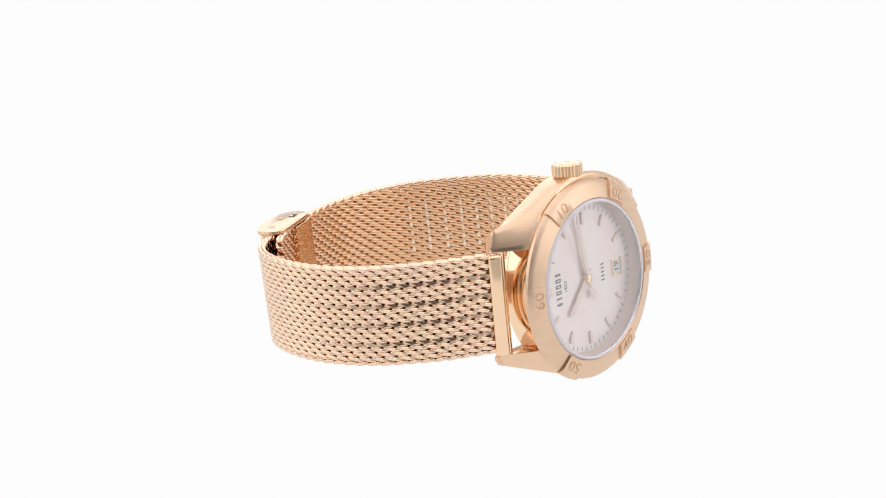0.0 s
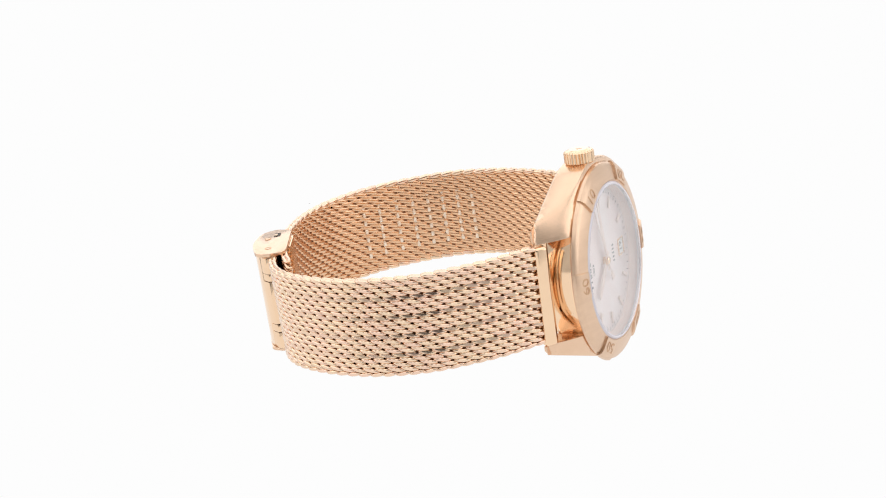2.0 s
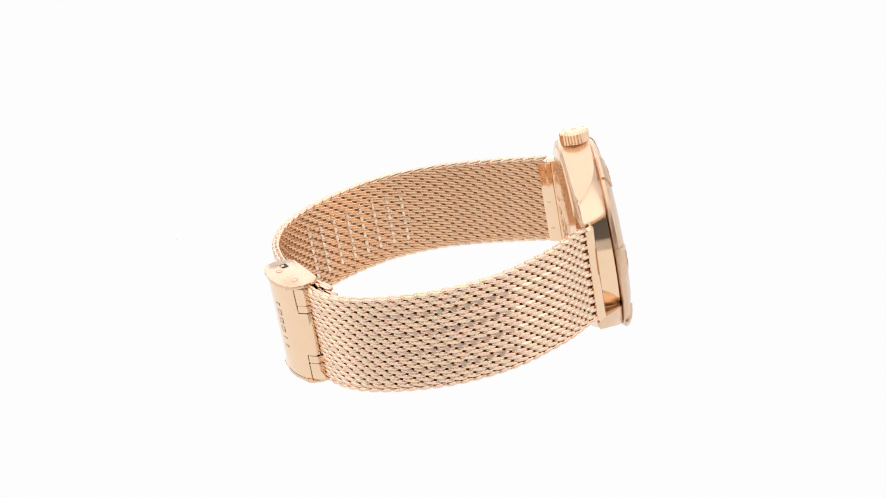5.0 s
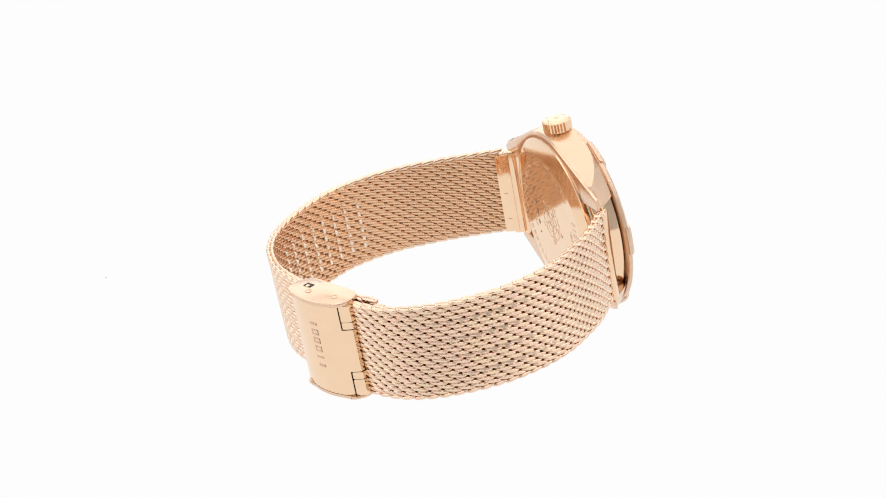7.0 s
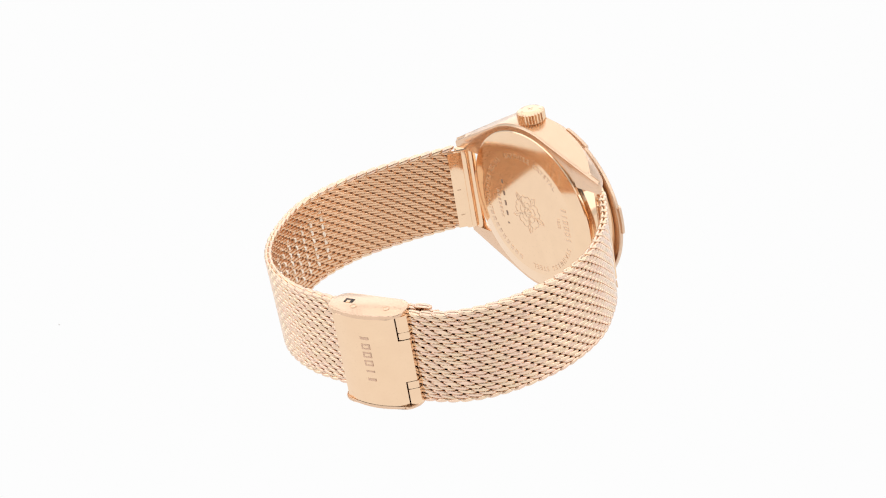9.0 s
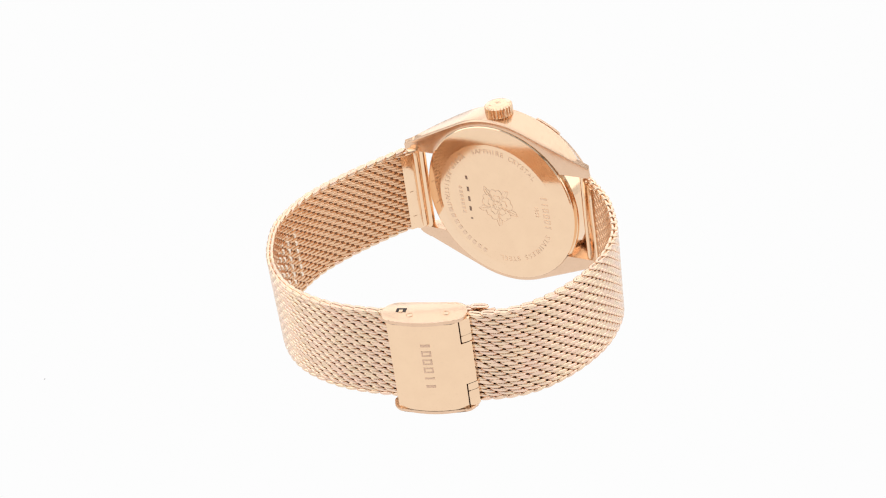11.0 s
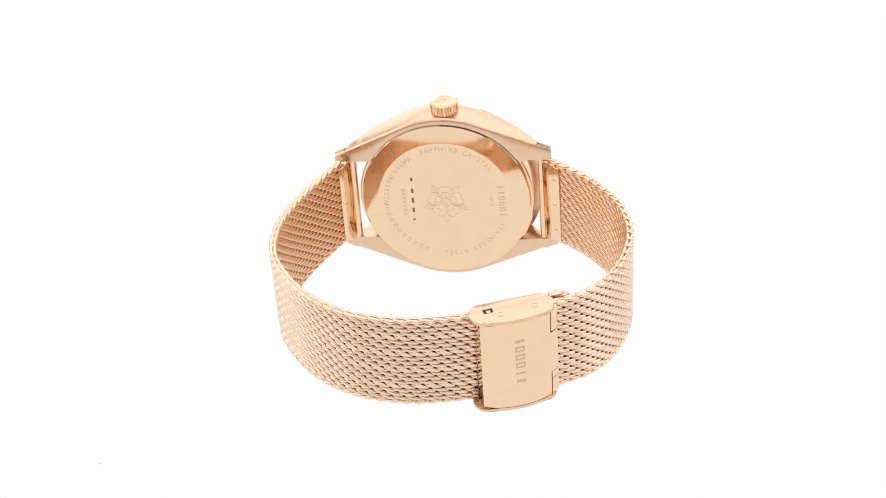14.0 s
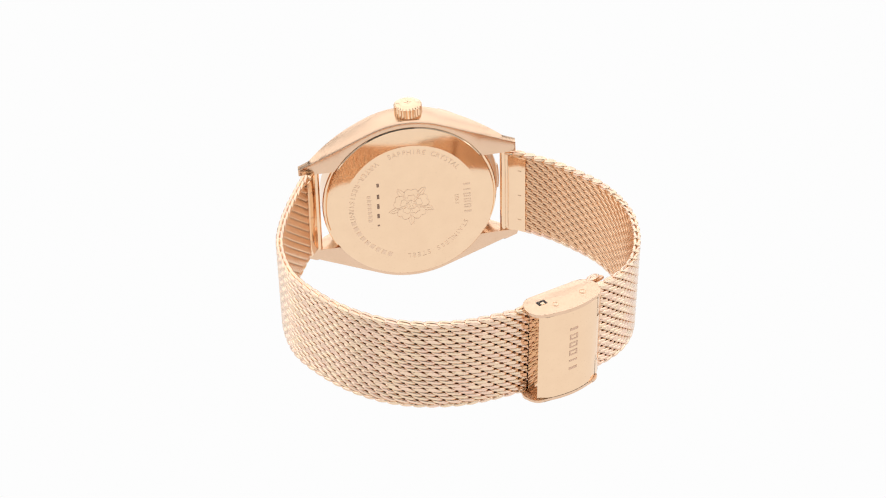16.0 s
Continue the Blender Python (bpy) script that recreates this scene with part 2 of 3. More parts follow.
def build_case():
    bm = bmesh.new()
    lathe(bm, [(15.0, 5.9), (15.0, 0.9), (17.3, 0.75), (17.85, 0.8), (18.05, 1.1), (18.15, 5.75), (17.9, 5.95), (15.0, 5.9)])
    case = part("case", bm, GOLD, watch, "polished rose gold case body", matrix=CASE)
    # two flanks that run out into the lugs
    rounds, far = {1: 18.85, -1: 18.35}, 22.2
    tips = {(1, -1): 11.2, (1, 1): 10.9, (-1, -1): 11.3, (-1, 1): 10.5}
    inner = {(1, -1): 8.8, (1, 1): 9.3, (-1, -1): 10.1, (-1, 1): 8.9}

    def edge(x, side):
        """The flank's outer line: a round middle and straight runs out to the lugs."""
        r0 = rounds[side]
        tip = Vector((far, tips[side, 1 if x > 0 else -1]))
        ang = math.atan2(tip.y, tip.x) + math.acos(r0 / tip.length)
        tx, ty = r0 * math.cos(ang), r0 * math.sin(ang)
        ax = abs(x)
        return math.sqrt(r0 * r0 - ax * ax) if ax < tx else ty + (tip.y - ty) * (ax - tx) / (tip.x - tx)
    for side in (1, -1):
        bm = bmesh.new()
        cols = []
        n = 120
        for i in range(n + 1):
            x = far * (2 * i / n - 1)
            ax = abs(x)
            yo = edge(x, side)
            yi = max(inner[side, 1 if x > 0 else -1], math.sqrt(max(17.5 ** 2 - ax * ax, 0)))
            low = 0.15 + 0.25 * (ax / far) ** 2

            def top(y):
                r = math.hypot(x, y)
                h = 6.15 - 0.66 * max(0, r - 18.6) ** 1.33
                return max(h, low + 0.5)
            ys = [yi + (yo + 0.4 - yi) * k / 5 for k in range(6)]
            ring = [(yi, low)] + [(y, top(y)) for y in ys] + [(yo, low + 0.4), (yo - 0.35, low)]
            cols.append([bm.verts.new((x * MM, side * y * MM, z * MM)) for y, z in ring])
        m = len(cols[0])
        for a, b in zip(cols, cols[1:]):
            for j in range(m):
                bm.faces.new((a[j], b[j], b[(j + 1) % m], a[(j + 1) % m]))
        bm.faces.new(cols[0])
        bm.faces.new(cols[-1][::-1])
        bmesh.ops.recalc_face_normals(bm, faces=bm.faces)
        bm.edges.ensure_lookup_table()
        hard = [e for e in bm.edges if len(e.link_faces) == 2 and e.calc_face_angle(0) > radians(32)]
        bmesh.ops.bevel(bm, geom=hard, offset=0.14 * MM, segments=2, profile=0.5, affect="EDGES", clamp_overlap=True)
        part("flank", bm, SATIN, case, "smooth rose gold flank ending in two lugs", sharp=28)
    # case back
    bm = lathe(bmesh.new(), [(0, -0.95), (13.9, -0.95), (14.05, -0.92), (17.25, -0.05), (17.47, 0.1), (17.47, 0.85), (0, 0.85)])
    back = part("case_back", bm, GOLD, watch, "polished screwless case back with engraved writing", sharp=6, matrix=CASE)
    z = -0.97

    def arc(text, r, a0, a1, outward, size, mat=ETCH_SOFT, name="engraving"):
        """Letters round the case back; angles in degrees, seen from behind, from twelve towards the crown."""
        bm = bmesh.new()
        for k, ch in enumerate(text):
            if ch == " ":
                continue
            a = radians(a0 + (a1 - a0) * k / (len(text) - 1))
            rad = Vector((-math.cos(a), math.sin(a), 0))
            tang = Vector((-math.sin(a), -math.cos(a), 0))
            g = glyphs(ch, size, 0.02)
            if outward:
                g.transform(axes((rad.x * r, rad.y * r, z), tang, rad))
            else:
                g.transform(axes((rad.x * r, rad.y * r, z), -tang, -rad))
            merge(bm, g)
        return part(name, bm, mat, back)
    arc("SAPPHIRE CRYSTAL", 12.4, 108, 38, True, 1.55)
    arc("STAINLESS STEEL", 12.4, -27, -95, True, 1.55)
    arc("WATER-RESISTANT", 12.4, 124, 188, False, 1.55)
    for k in range(9):
        a = radians(193 + k * 6.6)
        m = axes((-math.cos(a) * 12.4, math.sin(a) * 12.4, z), (math.sin(a), math.cos(a), 0), (math.cos(a), -math.sin(a), 0))
        part("engraved_bar", box(bmesh.new(), 0, 0, 0, 0.9, 1.0, 0.04, m=m), ETCH_SOFT, back)
    # maker's mark as plain strokes, with the year under it
    plain_mark(back, axes((-11.6, 0, z), (0, -1, 0), (-1, 0, 0)), 1.5, 1.32, 0.04, ETCH_SOFT)
    g = glyphs("1853", 1.25, 0.02)
    g.transform(axes((-9.4, 0.0, z), (0, -1, 0), (-1, 0, 0)))
    part("year", g, ETCH_SOFT, back)
    for k, (y, w) in enumerate([(5.6, 1.0), (2.9, 1.2), (0.6, 1.3), (-1.7, 1.2), (-4.0, 0.4)]):
        part("stamped_bar", box(bmesh.new(), 6.6 + 0.1 * k, y, z, 0.5, w * 0.85, 0.04), STAMP, back)
    for k in range(7):
        part("engraved_bar", box(bmesh.new(), 8.6, 3.0 - k * 0.95, z, 0.8, 0.6, 0.04), ETCH_SOFT, back)
    # round emblem of thin engraved curls with five points
    bm = bmesh.new()

    def curl(r0, waves, half):
        """A closed thin line round the middle, whose radius waves."""
        n, rings = 150, []
        for k in range(n):
            a = 2 * math.pi * k / n
            r = r0 + sum(h * math.sin(f * a + p) for h, f, p in waves)
            rings.append([bm.verts.new((q * math.cos(a) * MM, q * math.sin(a) * MM, (z + dz) * MM))
                          for q, dz in ((r - half, -0.02), (r + half, -0.02), (r + half, 0.02), (r - half, 0.02))])
        for p, q in zip(rings, rings[1:] + rings[:1]):
            for k in range(4):
                bm.faces.new((p[k], p[(k + 1) % 4], q[(k + 1) % 4], q[k]))
    curl(1.0, ((0.14, 5, 0.0),), 0.07)

    def stroke(points, half=0.075):
        """A thin raised line through (x, y) points."""
        pts = [Vector(p) for p in points]
        cols = []
        for k, p in enumerate(pts):
            d = (pts[min(k + 1, len(pts) - 1)] - pts[max(k - 1, 0)]).normalized()
            side = Vector((-d.y, d.x)) * half
            cols.append([bm.verts.new((q.x * MM, q.y * MM, (z + dz) * MM)) for q, dz in ((p - side, -0.02), (p + side, -0.02), (p + side, 0.02), (p - side, 0.02))])
        for p, q in zip(cols, cols[1:]):
            for k in range(4):
                bm.faces.new((p[k], p[(k + 1) % 4], q[(k + 1) % 4], q[k]))

    def polar(r, deg):
        return (r * math.cos(radians(deg)), r * math.sin(radians(deg)))
    for k in range(5):
        a0 = 72 * k + 20
        # an outer and an inner petal with a notched rim
        stroke([polar(r, a0 + d) for r, d in ((1.9, -33), (2.9, -31), (3.5, -23), (3.75, -12), (3.55, -3), (3.3, 0), (3.55, 3), (3.75, 12), (3.5, 23), (2.9, 31), (1.9, 33))])
        stroke([polar(r, a0 + d) for r, d in ((1.1, -30), (1.9, -26), (2.35, -14), (2.2, 0), (2.35, 14), (1.9, 26), (1.1, 30))])
        stroke([polar(0.3, a0), polar(1.0, a0)])
        # a pointed sepal between two petals
        stroke([polar(r, a0 + 36 + d) for r, d in ((3.2, -11), (3.8, -9), (4.35, -6), (4.9, 2), (4.3, 5), (3.8, 8), (3.2, 11))])
        stroke([polar(2.5, a0 + 36), polar(4.4, a0 + 36)], 0.05)
    bmesh.ops.recalc_face_normals(bm, faces=bm.faces)
    part("emblem", bm, ETCH_SOFT, back)
    # crown with its stem
    bm = bmesh.new()
    teeth = 26
    prof = [(0.0, 2.95), (1.75, 2.95), (1.95, 2.82), (2.5, 2.72), (2.85, 2.45), (2.85, 0.55), (2.5, 0.28), (1.6, 0.15), (0, 0.15)]
    rings = []
    n = teeth * 6
    for i in range(n):
        a = 2 * math.pi * i / n
        cut = (0, 0.1, 0.55, 1, 0.55, 0.1)[i % 6] * 0.22
        ring = []
        for j, (r, h) in enumerate(prof):
            rr = r - cut if 4 <= j <= 5 else (r - cut * 0.12 if j in (3, 6) else r)
            ring.append(bm.verts.new((rr * math.cos(a) * MM, rr * math.sin(a) * MM, h * MM)))
        rings.append(ring)
    for i in range(n):
        p, q = rings[i], rings[(i + 1) % n]
        for j in range(len(prof) - 1):
            bm.faces.new((p[j], q[j], q[j + 1], p[j + 1]))
    bmesh.ops.remove_doubles(bm, verts=bm.verts, dist=1e-7)
    crown = part("crown", bm, GOLD, watch, "fluted rose gold crown", matrix=CASE @ axes((-1.1, 18.45, 3.6), (1, 0, 0), (0, 0, -1)))
    b = lathe(bmesh.new(), [(0, -1.6), (1.5, -1.6), (1.5, 0.3), (0, 0.3)], 40)
    part("stem", b, GOLD, crown)
    bm = bmesh.new()
    box(bm, 0, 0, 2.96, 1.4, 0.25, 0.05)
    box(bm, 0, -0.1, 2.96, 0.25, 1.2, 0.05)
    part("mark", bm, ETCH_SOFT, crown)


def build_bezel():
    bm = lathe(bmesh.new(), [(14.85, 6.0), (14.85, 7.55), (15.05, 7.75), (17.6, 7.1), (18.2, 6.8), (18.5, 6.5), (18.55, 5.9), (18.35, 5.7),
                             (16.9, 5.6), (14.85, 6.0)], 200)
    bezel = part("bezel", bm, BRUSHED, watch, "brushed rose gold bezel ring with raised minute numerals", matrix=FRONT)
    for k, word in enumerate(("60", "10", "20", "30", "40", "50")):
        a = radians(60 * k)
        rad = Vector((-math.cos(a), math.sin(a), 0))
        mid = math.atan2(rad.y, rad.x)
        bm = lathe(bmesh.new(), [(15.2, 7.4), (15.25, 7.98), (15.4, 8.03), (17.8, 7.46), (18.45, 7.1), (18.85, 6.65), (18.87, 6.1), (17.4, 6.0), (15.2, 7.4)],
                   14, mid - radians(8.5), mid + radians(8.5))
        part("tab", bm, BRUSHED, bezel, "raised tab with engraved numeral")
        out = k in (0, 1, 5)
        up = rad if out else -rad
        slope = Vector((rad.x, rad.y, -0.27)).normalized()
        upv = slope if out else -slope
        right = Vector((up.y, -up.x, 0))
        g = glyphs(word, 2.9, 0.03)
        g.transform(Matrix.Diagonal((1.15, 1, 1, 1)))
        g.transform(axes((rad.x * 16.65, rad.y * 16.65, 7.75), right, upv))
        part("numeral", g, ETCH, bezel, "engraved " + word)
    # sapphire crystal
    bm = lathe(bmesh.new(), [(0, 7.85), (14.22, 7.85), (14.22, 7.2), (0, 7.2)], 120)
    glass = part("crystal", bm, GLASS, watch, "flat clear sapphire crystal", matrix=FRONT)
    bm = lathe(bmesh.new(), [(14.23, 6.7), (14.23, 7.84), (14.5, 7.9), (14.84, 7.6), (14.84, 6.7), (14.23, 6.7)], 120)
    part("gasket", bm, GASKET, watch, "pale translucent ring round the crystal", matrix=FRONT)
    glass.visible_shadow = False


def build_dial():
    dial = part("dial", lathe(bmesh.new(), [(0, 5.1), (14.1, 5.1), (14.1, 4.7), (0, 4.7)], 120), PEARL, watch, "pinkish mother-of-pearl dial", matrix=FRONT)
    part("rehaut", lathe(bmesh.new(), [(14.8, 6.65), (13.8, 5.15), (13.8, 4.8), (14.8, 4.8), (14.8, 6.65)], 120), REHAUT, watch, "polished sloping inner ring", matrix=FRONT)

    def ray_at(deg):
        a = radians(deg)
        return Vector((-math.cos(a), math.sin(a), 0)), Vector((math.sin(a), math.cos(a), 0))
    for h in range(12):
        if h == 6:
            continue
        d, s = ray_at(30 * h)
        bm = bmesh.new()
        length, mid = (2.3, 11.3)
        if h == 0:
            for off in (-0.55, 0.55):
                box(bm, mid, off, 0.2, length, 0.5, 0.4, 0.12)
        else:
            box(bm, mid, 0, 0.2, length, 0.7, 0.4, 0.15)
        bm.transform(axes((-0.3, 0, 5.1), d, s if d.cross(s).z > 0 else -s))
        part("hour_marker", bm, ROSE, dial, "applied rose gold baton")
    bm = bmesh.new()
    for k in range(60):
        d, s = ray_at(6 * k)
        m = axes((-0.3, 0, 5.1), d, s if d.cross(s).z > 0 else -s)
        box(bm, 13.1, 0, 0.02, 0.8 if k % 5 else 0.5, 0.11, 0.03, m=m)
    part("minute_track", bm, INK, dial)
    # maker's mark as plain strokes, year, model line as bars
    plain_mark(dial, axes((-8.5, -0.2, 5.12), (0, 1, 0), (-1, 0, 0)), 1.5, 1.1, 0.03, INK)
    g = glyphs("1853", 1.15, 0.015)
    g.transform(axes((-6.4, -0.1, 5.12), (0, 1, 0), (-1, 0, 0)))
    part("year", g, INK, dial)
    for k in range(5):
        part("model_bar", box(bmesh.new(), 4.9, -1.5 + 0.75 * k, 5.12, 0.9, 0.3, 0.03), INK, dial)
    # date window
    bm = bmesh.new()
    for cx, cy, sx, sy in ((7.95, 0, 0.28, 3.3), (10.65, 0, 0.28, 3.3), (9.3, 1.5, 2.8, 0.28), (9.3, -1.5, 2.8, 0.28)):
        box(bm, cx, cy, 5.18, sx, sy, 0.3, 0.06)
    part("date_frame", bm, GOLD, dial)
    part("date_disc", box(bmesh.new(), 9.3, 0, 5.10, 2.5, 2.9, 0.04), DATE_WHITE, dial)
    g = glyphs("19", 2.1, 0.015)
    g.transform(axes((9.3, 0, 5.14), (0, 1, 0), (-1, 0, 0)))
    part("date", g, INK, dial)
    # hands
    for name, deg, length, wide, z, tail in (("hour_hand", 314, 8.3, 1.35, 5.5, 2.0), ("minute_hand", 81, 12.4, 1.0, 5.7, 2.0), ("second_hand", 68, 12.3, 0.14, 5.9, 3.6)):
        d, s = ray_at(deg)
        s = s if d.cross(s).z > 0 else -s
        bm = bmesh.new()
        m = axes((-0.4, 0, z), d, s)
        w = wide / 2
        line = [(-tail, -w * 0.6), (-tail, w * 0.6), (0, w), (length * 0.93, w * 0.8), (length, 0), (length * 0.93, -w * 0.8), (0, -w)]
        lo = [bm.verts.new((x * MM, y * MM, 0)) for x, y in line]
        hi = [bm.verts.new((x * MM, y * MM, 0.14 * MM)) for x, y in line]
        bm.faces.new(lo)
        bm.faces.new(hi[::-1])
        for i in range(len(line)):
            j = (i + 1) % len(line)
            bm.faces.new((lo[i], lo[j], hi[j], hi[i]))
        if name == "second_hand":
            box(bm, -tail, 0, 0.07, 1.6, 1.3, 0.14, 0.05)
        bm.transform(m)
        part(name, bm, ROSE, dial, "slim pale rose gold hand")
    part("hub", lathe(bmesh.new(), [(0, 6.3), (0.5, 6.25), (0.75, 6.1), (0.75, 5.1), (0, 5.1)], 32), GOLD, dial, matrix=Matrix.Translation((-0.4 * MM, 0, 0)))


# ---- the strap ----
LINE_B = [(22.0, -0.9), (24.0, -5.0), (26.3, -10.0), (28.6, -16.0), (30.3, -22.5), (30.6, -29.0), (29.7, -34.9), (26.9, -41.0),
          (22.9, -46.9), (17.8, -51.7), (11.9, -54.9), (5.0, -56.5), (-1.0, -56.5), (-8.2, -55.3), (-14.2, -53.2), (-21.2, -49.8), (-24.4, -47.7)]
LINE_A = [(-19.5, -52.6), (-22.1, -51.6), (-24.9, -50.6), (-29.0, -48.0), (-32.4, -44.1), (-34.9, -38.9),
          (-36.4, -33.3), (-36.9, -28.0), (-36.3, -22.3), (-34.6, -16.7), (-31.4, -11.2), (-27.8, -6.3), (-22.2, -0.9)]
# the strap narrows a little towards its lower edge
TAPER = 0.01
PITCH, COIL_STEP = 1.785, 1.2


def coil_mesh(name, y_start, turns, closed):
    """One wire coil that lies across the strap, ground flat outside so that each pass is a lens-shaped facet; a closed one ends in flat loops."""
    bm = bmesh.new()
    a, b, wy, wn, steps, sides = 1.38, 0.46, 0.41, 0.34, 24, 16
    first = steps // 2 if closed else 0
    extra = steps if closed else 0
    total = int(steps * turns)
    rings = []
    for i in range(first - extra, total + extra + 1):
        ph = 2 * math.pi * i / steps
        c, s = math.cos(ph), math.sin(ph)
        x = a * math.copysign(abs(c) ** 0.9, c)
        n = b * math.copysign(abs(s) ** (0.82 if s > 0 else 0.5), s)
        j = min(max(i, first), total)
        u = (j % steps) / steps
        y = y_start + PITCH * (j // steps + (0.92 * u if u < 0.5 else 0.46 + (u - 0.5) * 1.08))
        run = first <= i <= total
        if not run:
            n *= 0.85
            x *= 0.86
            y += 0.2 * (1 - c) if i > first else -0.16 * (1 - c) - 0.2
        e2 = Vector((c * b, 0, s * a)).normalized()
        w = wy * ((0.28 + 0.72 * abs(s) ** 0.9) if s > 0 else (0.78 + 0.34 * abs(s) ** 0.8))
        thick = wn if run else 0.40
        # each fourth row is ground at a slight angle
        tilt = math.tan(radians(15)) if closed and run and (j // steps) % 2 == 0 else 0.0
        ring = []
        for k in range(sides):
            t = 2 * math.pi * (k + 0.5) / sides
            p, q = math.cos(t), math.sin(t)
            v = Vector((x, y, n)) + Vector((0, w * p, 0)) + e2 * (thick * q)
            v.z = max(min(v.z, b + wn - 0.09 - tilt * (v.y - y) - 0.3 * tilt * wy), -(b + wn - 0.04))
            v.z -= TAPER * (9.0 - v.y)
            ring.append(bm.verts.new(v * MM))
        rings.append(ring)
    for p, q in zip(rings, rings[1:]):
        for k in range(sides):
            bm.faces.new((p[k], p[(k + 1) % sides], q[(k + 1) % sides], q[k]))
    bm.faces.new(rings[0])
    bm.faces.new(rings[-1][::-1])
    bmesh.ops.recalc_face_normals(bm, faces=bm.faces)
    me = bpy.data.meshes.new(name)
    bm.to_mesh(me)
    bm.free()
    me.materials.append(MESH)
    me.materials.append(WIRE_SHADED)
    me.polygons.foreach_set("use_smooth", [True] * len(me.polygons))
    # the ground facets are flat; the outside and the end loops take the paler lit copy of the gold, the inside the
    # shaded copy
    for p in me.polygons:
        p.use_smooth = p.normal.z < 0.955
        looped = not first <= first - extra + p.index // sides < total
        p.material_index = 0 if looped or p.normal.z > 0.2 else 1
    me.set_sharp_from_angle(angle=radians(30))
    return me


def build_strap():
    even, odd = coil_mesh("coil", -8.76, 10, True), coil_mesh("coil", -7.87, 9.5, False)
    long_strap = None
    for name, line in (("long_strap", LINE_B), ("short_strap", LINE_A)):
        fine = smooth_line(line, 0.55)
        # added ribbon inside the mesh, blocks the view and darkens the gaps
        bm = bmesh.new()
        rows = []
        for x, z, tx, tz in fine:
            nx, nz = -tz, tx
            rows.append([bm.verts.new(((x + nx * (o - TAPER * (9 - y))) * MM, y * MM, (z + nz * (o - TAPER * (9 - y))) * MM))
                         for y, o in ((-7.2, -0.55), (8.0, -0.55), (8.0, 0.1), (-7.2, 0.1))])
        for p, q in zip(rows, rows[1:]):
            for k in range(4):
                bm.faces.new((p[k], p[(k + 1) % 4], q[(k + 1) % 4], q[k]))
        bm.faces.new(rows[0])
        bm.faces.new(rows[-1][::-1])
        strap = part(name, bm, GAP_SHADE, watch, "woven rose gold wire mesh strap")
        long_strap = strap if name == "long_strap" else long_strap
        run = len(smooth_line(line, 0.05)) * 0.05
        for i, (x, z, tx, tz) in enumerate(smooth_line(line, (run - 0.2) / round(run / COIL_STEP))):
            ob = new("coil", (even, odd)[i % 2])
            ob.parent = strap
            ob.matrix_basis = axes((x, 0, z), (tx, 0, tz), (0, 1, 0))
    # end pieces with their spring bars
    for sgn, p, d in ((-1, (-21.5, -0.15), (-0.74, -0.67)), (1, (21.0, 1.0), (0.58, -0.81))):
        dv = Vector((d[0], 0, d[1])).normalized()
        ez = dv.cross(Vector((0, 1, 0)))
        inner = -1 if ez.x * sgn > 0 else 1
        m = axes((p[0], 0, p[1]), dv, (0, 1, 0)) @ pose(0, 0, 0, 0, 0, 1.0 if sgn < 0 else 0)
        bm = box(bmesh.new(), -0.65, 0 if sgn < 0 else -0.15, 0.05 * inner, 2.6, 18.7, 1.9, 0.62, m=m, segments=5)
        reach = 3.5 if sgn < 0 else 2.3
        box(bm, (reach - 0.6) / 2, 0.1 if sgn < 0 else -0.1, inner * 1.0, reach + 0.6, 17.4, 0.5, 0.12, m=m)
        end = part("end_piece", bm, GOLD, watch, "smooth polished end piece of the strap")
        for y in (-5.8, 0, 5.8):
            part("tick", box(bmesh.new(), reach - 1.3, y, inner * 1.25, 0.8, 0.16, 0.05, m=m), ETCH, end)
        bar_r = 0.75 if sgn < 0 else 0.9
        b = lathe(bmesh.new(), [(0, -9.7), (bar_r, -9.7), (bar_r, 9.7), (0, 9.7)], 24)
        b.transform(m @ axes((-1.85, 0, inner * 0.6) if sgn < 0 else (-2.7, 0, inner * 0.3), (1, 0, 0), (0, 0, -1)))
        part("spring_bar", b, GOLD, end)
    # crimped rungs inside the long strap, where the clasp locks
    lines = smooth_line(LINE_B, 0.1)
    for px, pz in ((30.0, -30.1), (29.6, -33.2), (28.8, -36.3), (27.6, -39.3), (26.1, -42.2), (24.1, -45.2), (21.7, -48.2), (19.0, -50.8)):
        x, z, tx, tz = min(lines, key=lambda q: (q[0] - px) ** 2 + (q[1] - pz) ** 2)
        bm = bmesh.new()
        m = axes((x, 0, z), (tx, 0, tz), (0, 1, 0))
        cols = []
        for k in range(73):
            y = -5.2 + 11.0 * k / 72
            wave = min(1.0, max(0.0, 0.6 + 1.6 * math.sin((y + 5.2) * 2 * math.pi / PITCH)))
            top, half = -0.64 - TAPER * (9 - y) - 0.40 * wave, 0.22 + 0.12 * wave
            ring = ((-half, -0.45), (-half, top + 0.12), (-half * 0.5, top), (half * 0.5, top), (half, top + 0.12), (half, -0.45))
            cols.append([bm.verts.new(m @ (Vector((p, y, q)) * MM)) for p, q in ring])
        for p, q in zip(cols, cols[1:]):
            for k in range(6):
                bm.faces.new((p[k], q[k], q[(k + 1) % 6], p[(k + 1) % 6]))
        bm.faces.new(cols[0])
        bm.faces.new(cols[-1][::-1])
        bmesh.ops.recalc_face_normals(bm, faces=bm.faces)
        # the pale base colour stands in for light caught by the rungs
        part("rung", bm, RUNG_GLINT, long_strap, "pressed rung with its glint in the colour")


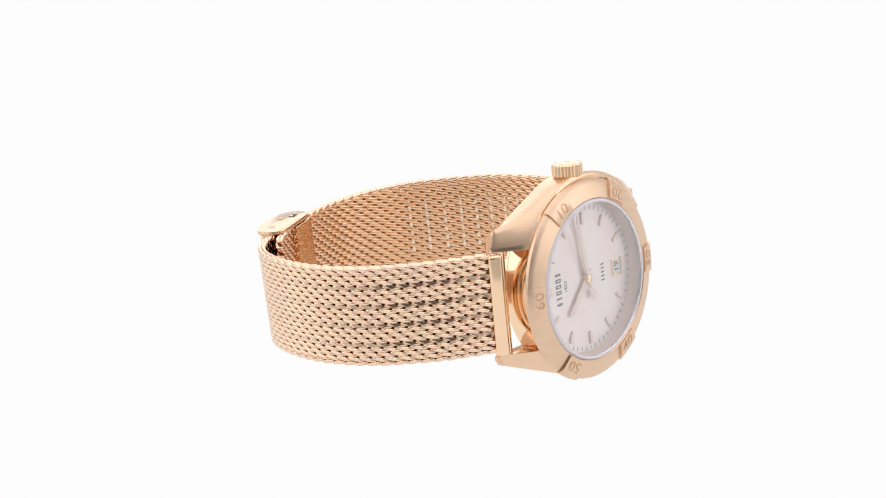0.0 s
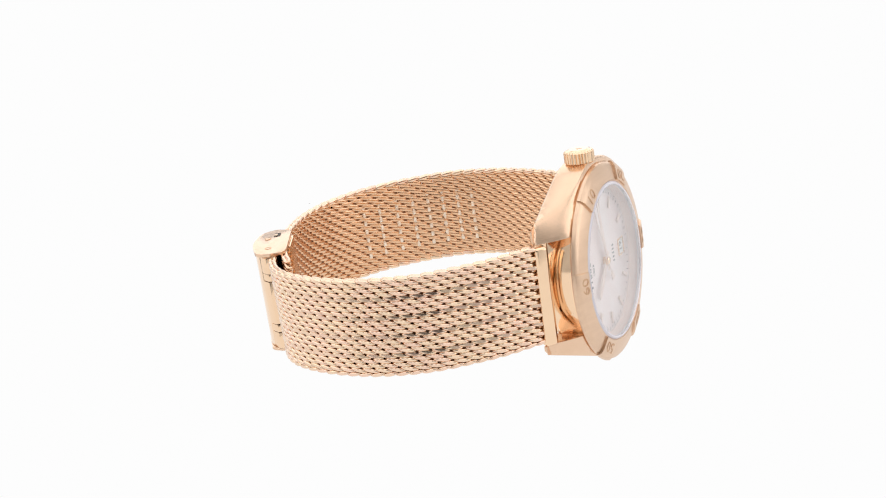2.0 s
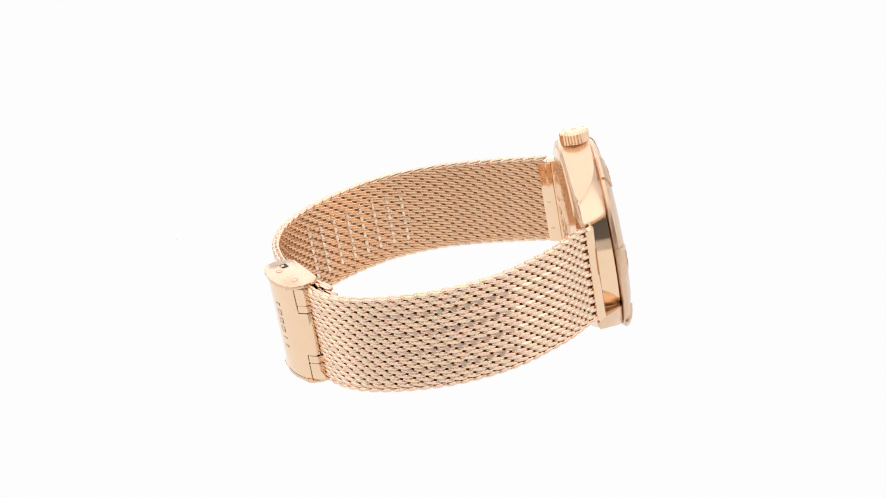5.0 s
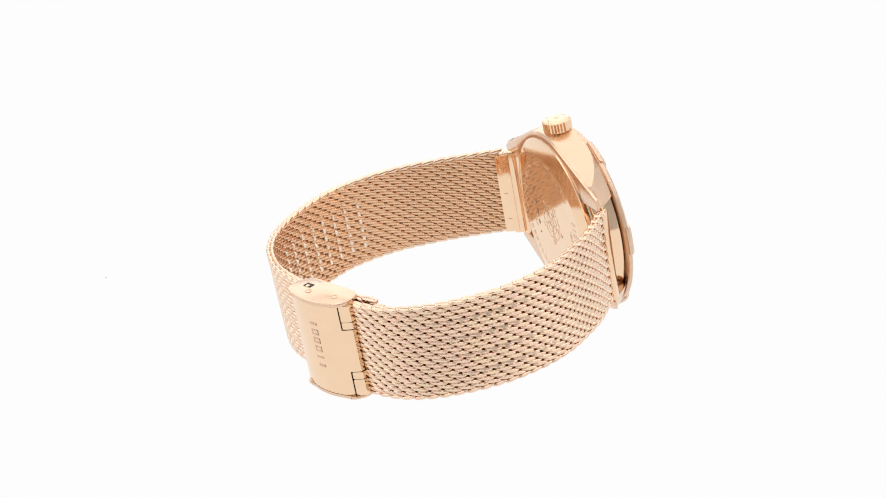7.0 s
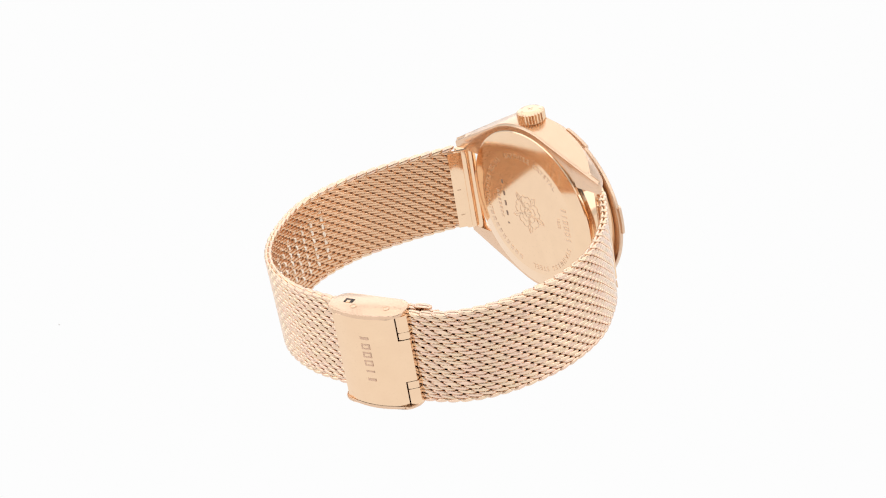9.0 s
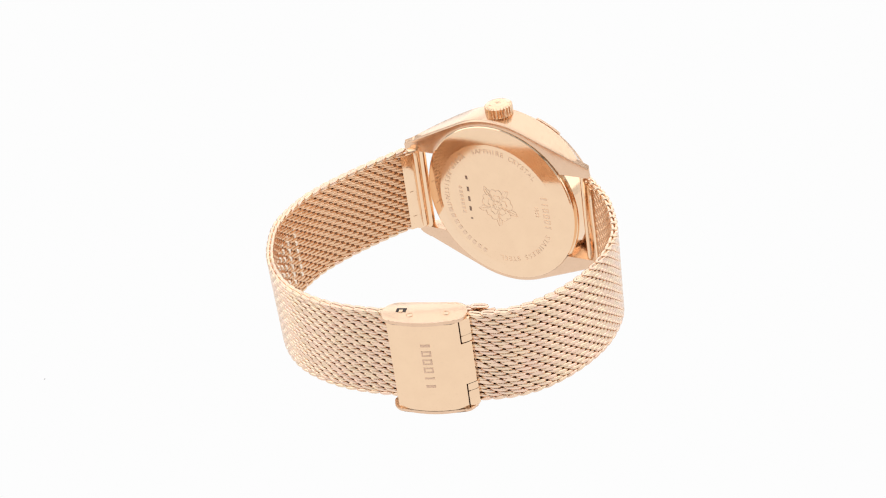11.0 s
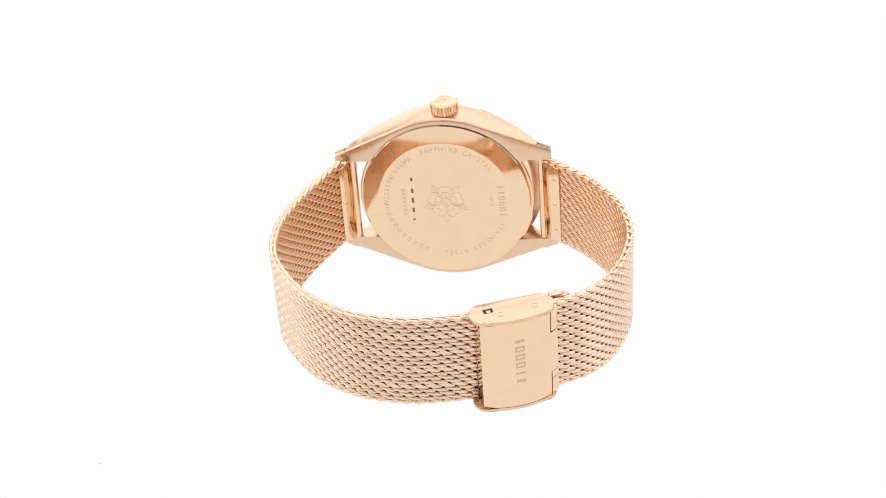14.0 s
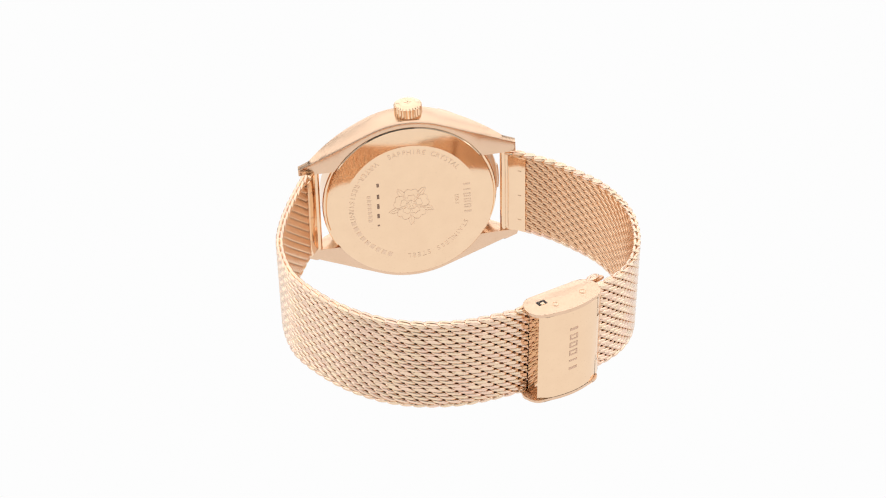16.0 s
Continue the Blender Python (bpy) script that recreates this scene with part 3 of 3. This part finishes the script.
def build_clasp():
    c, u = Vector((-15.6, -54.4)), Vector((-0.945, 0.327))
    w = Vector((-u.y, u.x))
    if w.y > 0:
        w = -w

    def at(a, b):
        q = c + u * a + w * b
        return (q.x, q.y)
    # the cover: a bowed plate; a runs towards the short strap, b outwards
    L = 7.7

    def bow(a):
        return 3.65 - 0.032 * a * a - 0.05 * max(0, a - 4.5) ** 2

    def shell(a0, a1, y0, y1, thick=0.8, lift=0.0, steps=14):
        top = [at(a0 + (a1 - a0) * i / steps, bow(a0 + (a1 - a0) * i / steps) + lift) for i in range(steps + 1)]
        low = [at(a0 + (a1 - a0) * i / steps, bow(a0 + (a1 - a0) * i / steps) + lift - thick) for i in range(steps, -1, -1)]
        return prism(bmesh.new(), top + low, y0, y1, 0.12)
    clasp = part("clasp", shell(-6.6, 6.3, -8.5, 9.6), GOLD, watch, "smooth polished rose gold folding clasp")
    part("cover_tongue", shell(6.25, 8.0, -3.62, 4.83), GOLD, clasp)
    for lo, hi, lift in ((4.98, 6.35, -0.06), (6.42, 9.6, -0.03), (-5.2, -3.77, -0.06), (-8.5, -5.27, -0.03)):
        part("hinge_tab", shell(6.5, 8.1, lo, hi, lift=lift, steps=5), GOLD, clasp)
    # added dark backing, paints the shade in the gaps round the hinge tabs
    part("hinge_gap_shade", shell(5.9, 7.8, -8.4, 9.5, thick=0.4, lift=-0.95), GAP_SHADE, clasp)
    # rounded side plates
    for s in (1, -1):
        n = 14
        ends = []
        for k in range(9):
            a = -5.4 + 10.8 * k / 8
            ends.append(at(a, bow(a) + (0.28 if s > 0 else 0.06)))
        right = [at(5.4 + 2.3 * math.cos(t), 0.05 + 3.0 * math.sin(t)) for t in [math.pi * (0.42 - 0.92 * k / n) for k in range(n + 1)]]
        left = [at(-5.4 + 2.5 * math.cos(t), 0.05 + 3.0 * math.sin(t)) for t in [math.pi * (1.5 - 0.92 * k / n) for k in range(n + 1)]]
        outline = left + ends + right
        lo, hi = (9.62, 10.35) if s > 0 else (-9.15, -8.56)
        plate = part("side_plate", prism(bmesh.new(), outline, lo, hi, 0.2), SATIN, clasp)
        for a, b0 in ((-2.4, 1.3), (4.04, 0.64)):
            b = lathe(bmesh.new(), [(0, 0.0), (0.46, 0.0), (0.5, -0.05), (0.6, -0.05), (0.62, 0.03)], 24)
            q = at(a, b0)
            b.transform(axes((q[0], 10.38 if s > 0 else -9.18, q[1]), (1, 0, 0), (0, 0, -s)))
            part("pin", b, ETCH_SOFT, clasp)
        q = at(-4.25, -0.4)
        m = axes((q[0], 10.36 if s > 0 else -9.16, q[1]), (u.x, 0, u.y), (0, s, 0))
        # no recess is cut; a near-black box paints the shade in the slot
        part("slot", box(bmesh.new(), 0, 0, 0, 1.8, 0.08, 1.2, m=m), SLOT_SHADE, clasp)
        part("catch", box(bmesh.new(), 0.0, 0.03, 0.3, 0.7, 0.1, 0.65, 0.02, m=m), GOLD, clasp)
    # folded lip under the cover's free end
    lip = [at(-6.55, -0.75), at(-6.55, bow(-6.55) - 0.4), at(-6.1, bow(-6.1) - 0.4), at(-6.1, -0.75)]
    part("lip", prism(bmesh.new(), lip, -8.45, 9.5, 0.08), GOLD, clasp)
    # inner leaf
    line = [at(-7.2, -2.3), at(-5.0, -2.8), at(1.0, -2.85), at(1.0, -1.8), at(1.4, -1.8), at(1.4, -3.25), at(-5.0, -3.25), at(-7.4, -2.75)]
    part("inner_leaf", prism(bmesh.new(), line, -8.4, 9.4, 0.1), GOLD, clasp)
    # maker's mark on the cover as plain strokes
    q = at(0.2, bow(0.2) + 0.012)
    plain_mark(clasp, axes((q[0], 1.15, q[1]), (0, 1, 0), (-u.x, 0, -u.y)), 1.75, 1.72, 0.012, ETCH_MARK)


build_case()
build_bezel()
build_dial()
build_strap()
build_clasp()

# a fleck of dust that turns with the table
bm = bmesh.new()
bmesh.ops.create_icosphere(bm, subdivisions=2, radius=1.0)
for v in bm.verts:
    v.co = Vector((v.co.x * 0.22, v.co.y * 0.16, v.co.z * 0.05)) * MM * (1 + 0.3 * noise.noise(v.co * 1.7))
LINT = texture_chain(material("grey_lint", (0.5, 0.49, 0.49), 0.9), 4000, (1, 1, 1), (0.45, 0.44, 0.44), (0.55, 0.54, 0.54), 0.85, 0.95)
fleck = tagged(part("dust_fleck", bm, LINT), "tiny grey fleck of dust on the white table", "dust")
FLECK = pose(-0.0100, 0.0778, 0.00006)
fleck.matrix_world = FLECK


# ---- what moves: the watch and the fleck turn evenly with the table ----
def motions():
    turn = 8.7462
    walk(watch, [(t * 0.5, pose(0, 0, 0, 0, 0, turn * t * 0.5) @ REST) for t in range(33)])
    walk(fleck, [(t * 0.5, pose(0, 0, 0, 0, 0, turn * t * 0.5) @ FLECK) for t in range(33)])


motions()
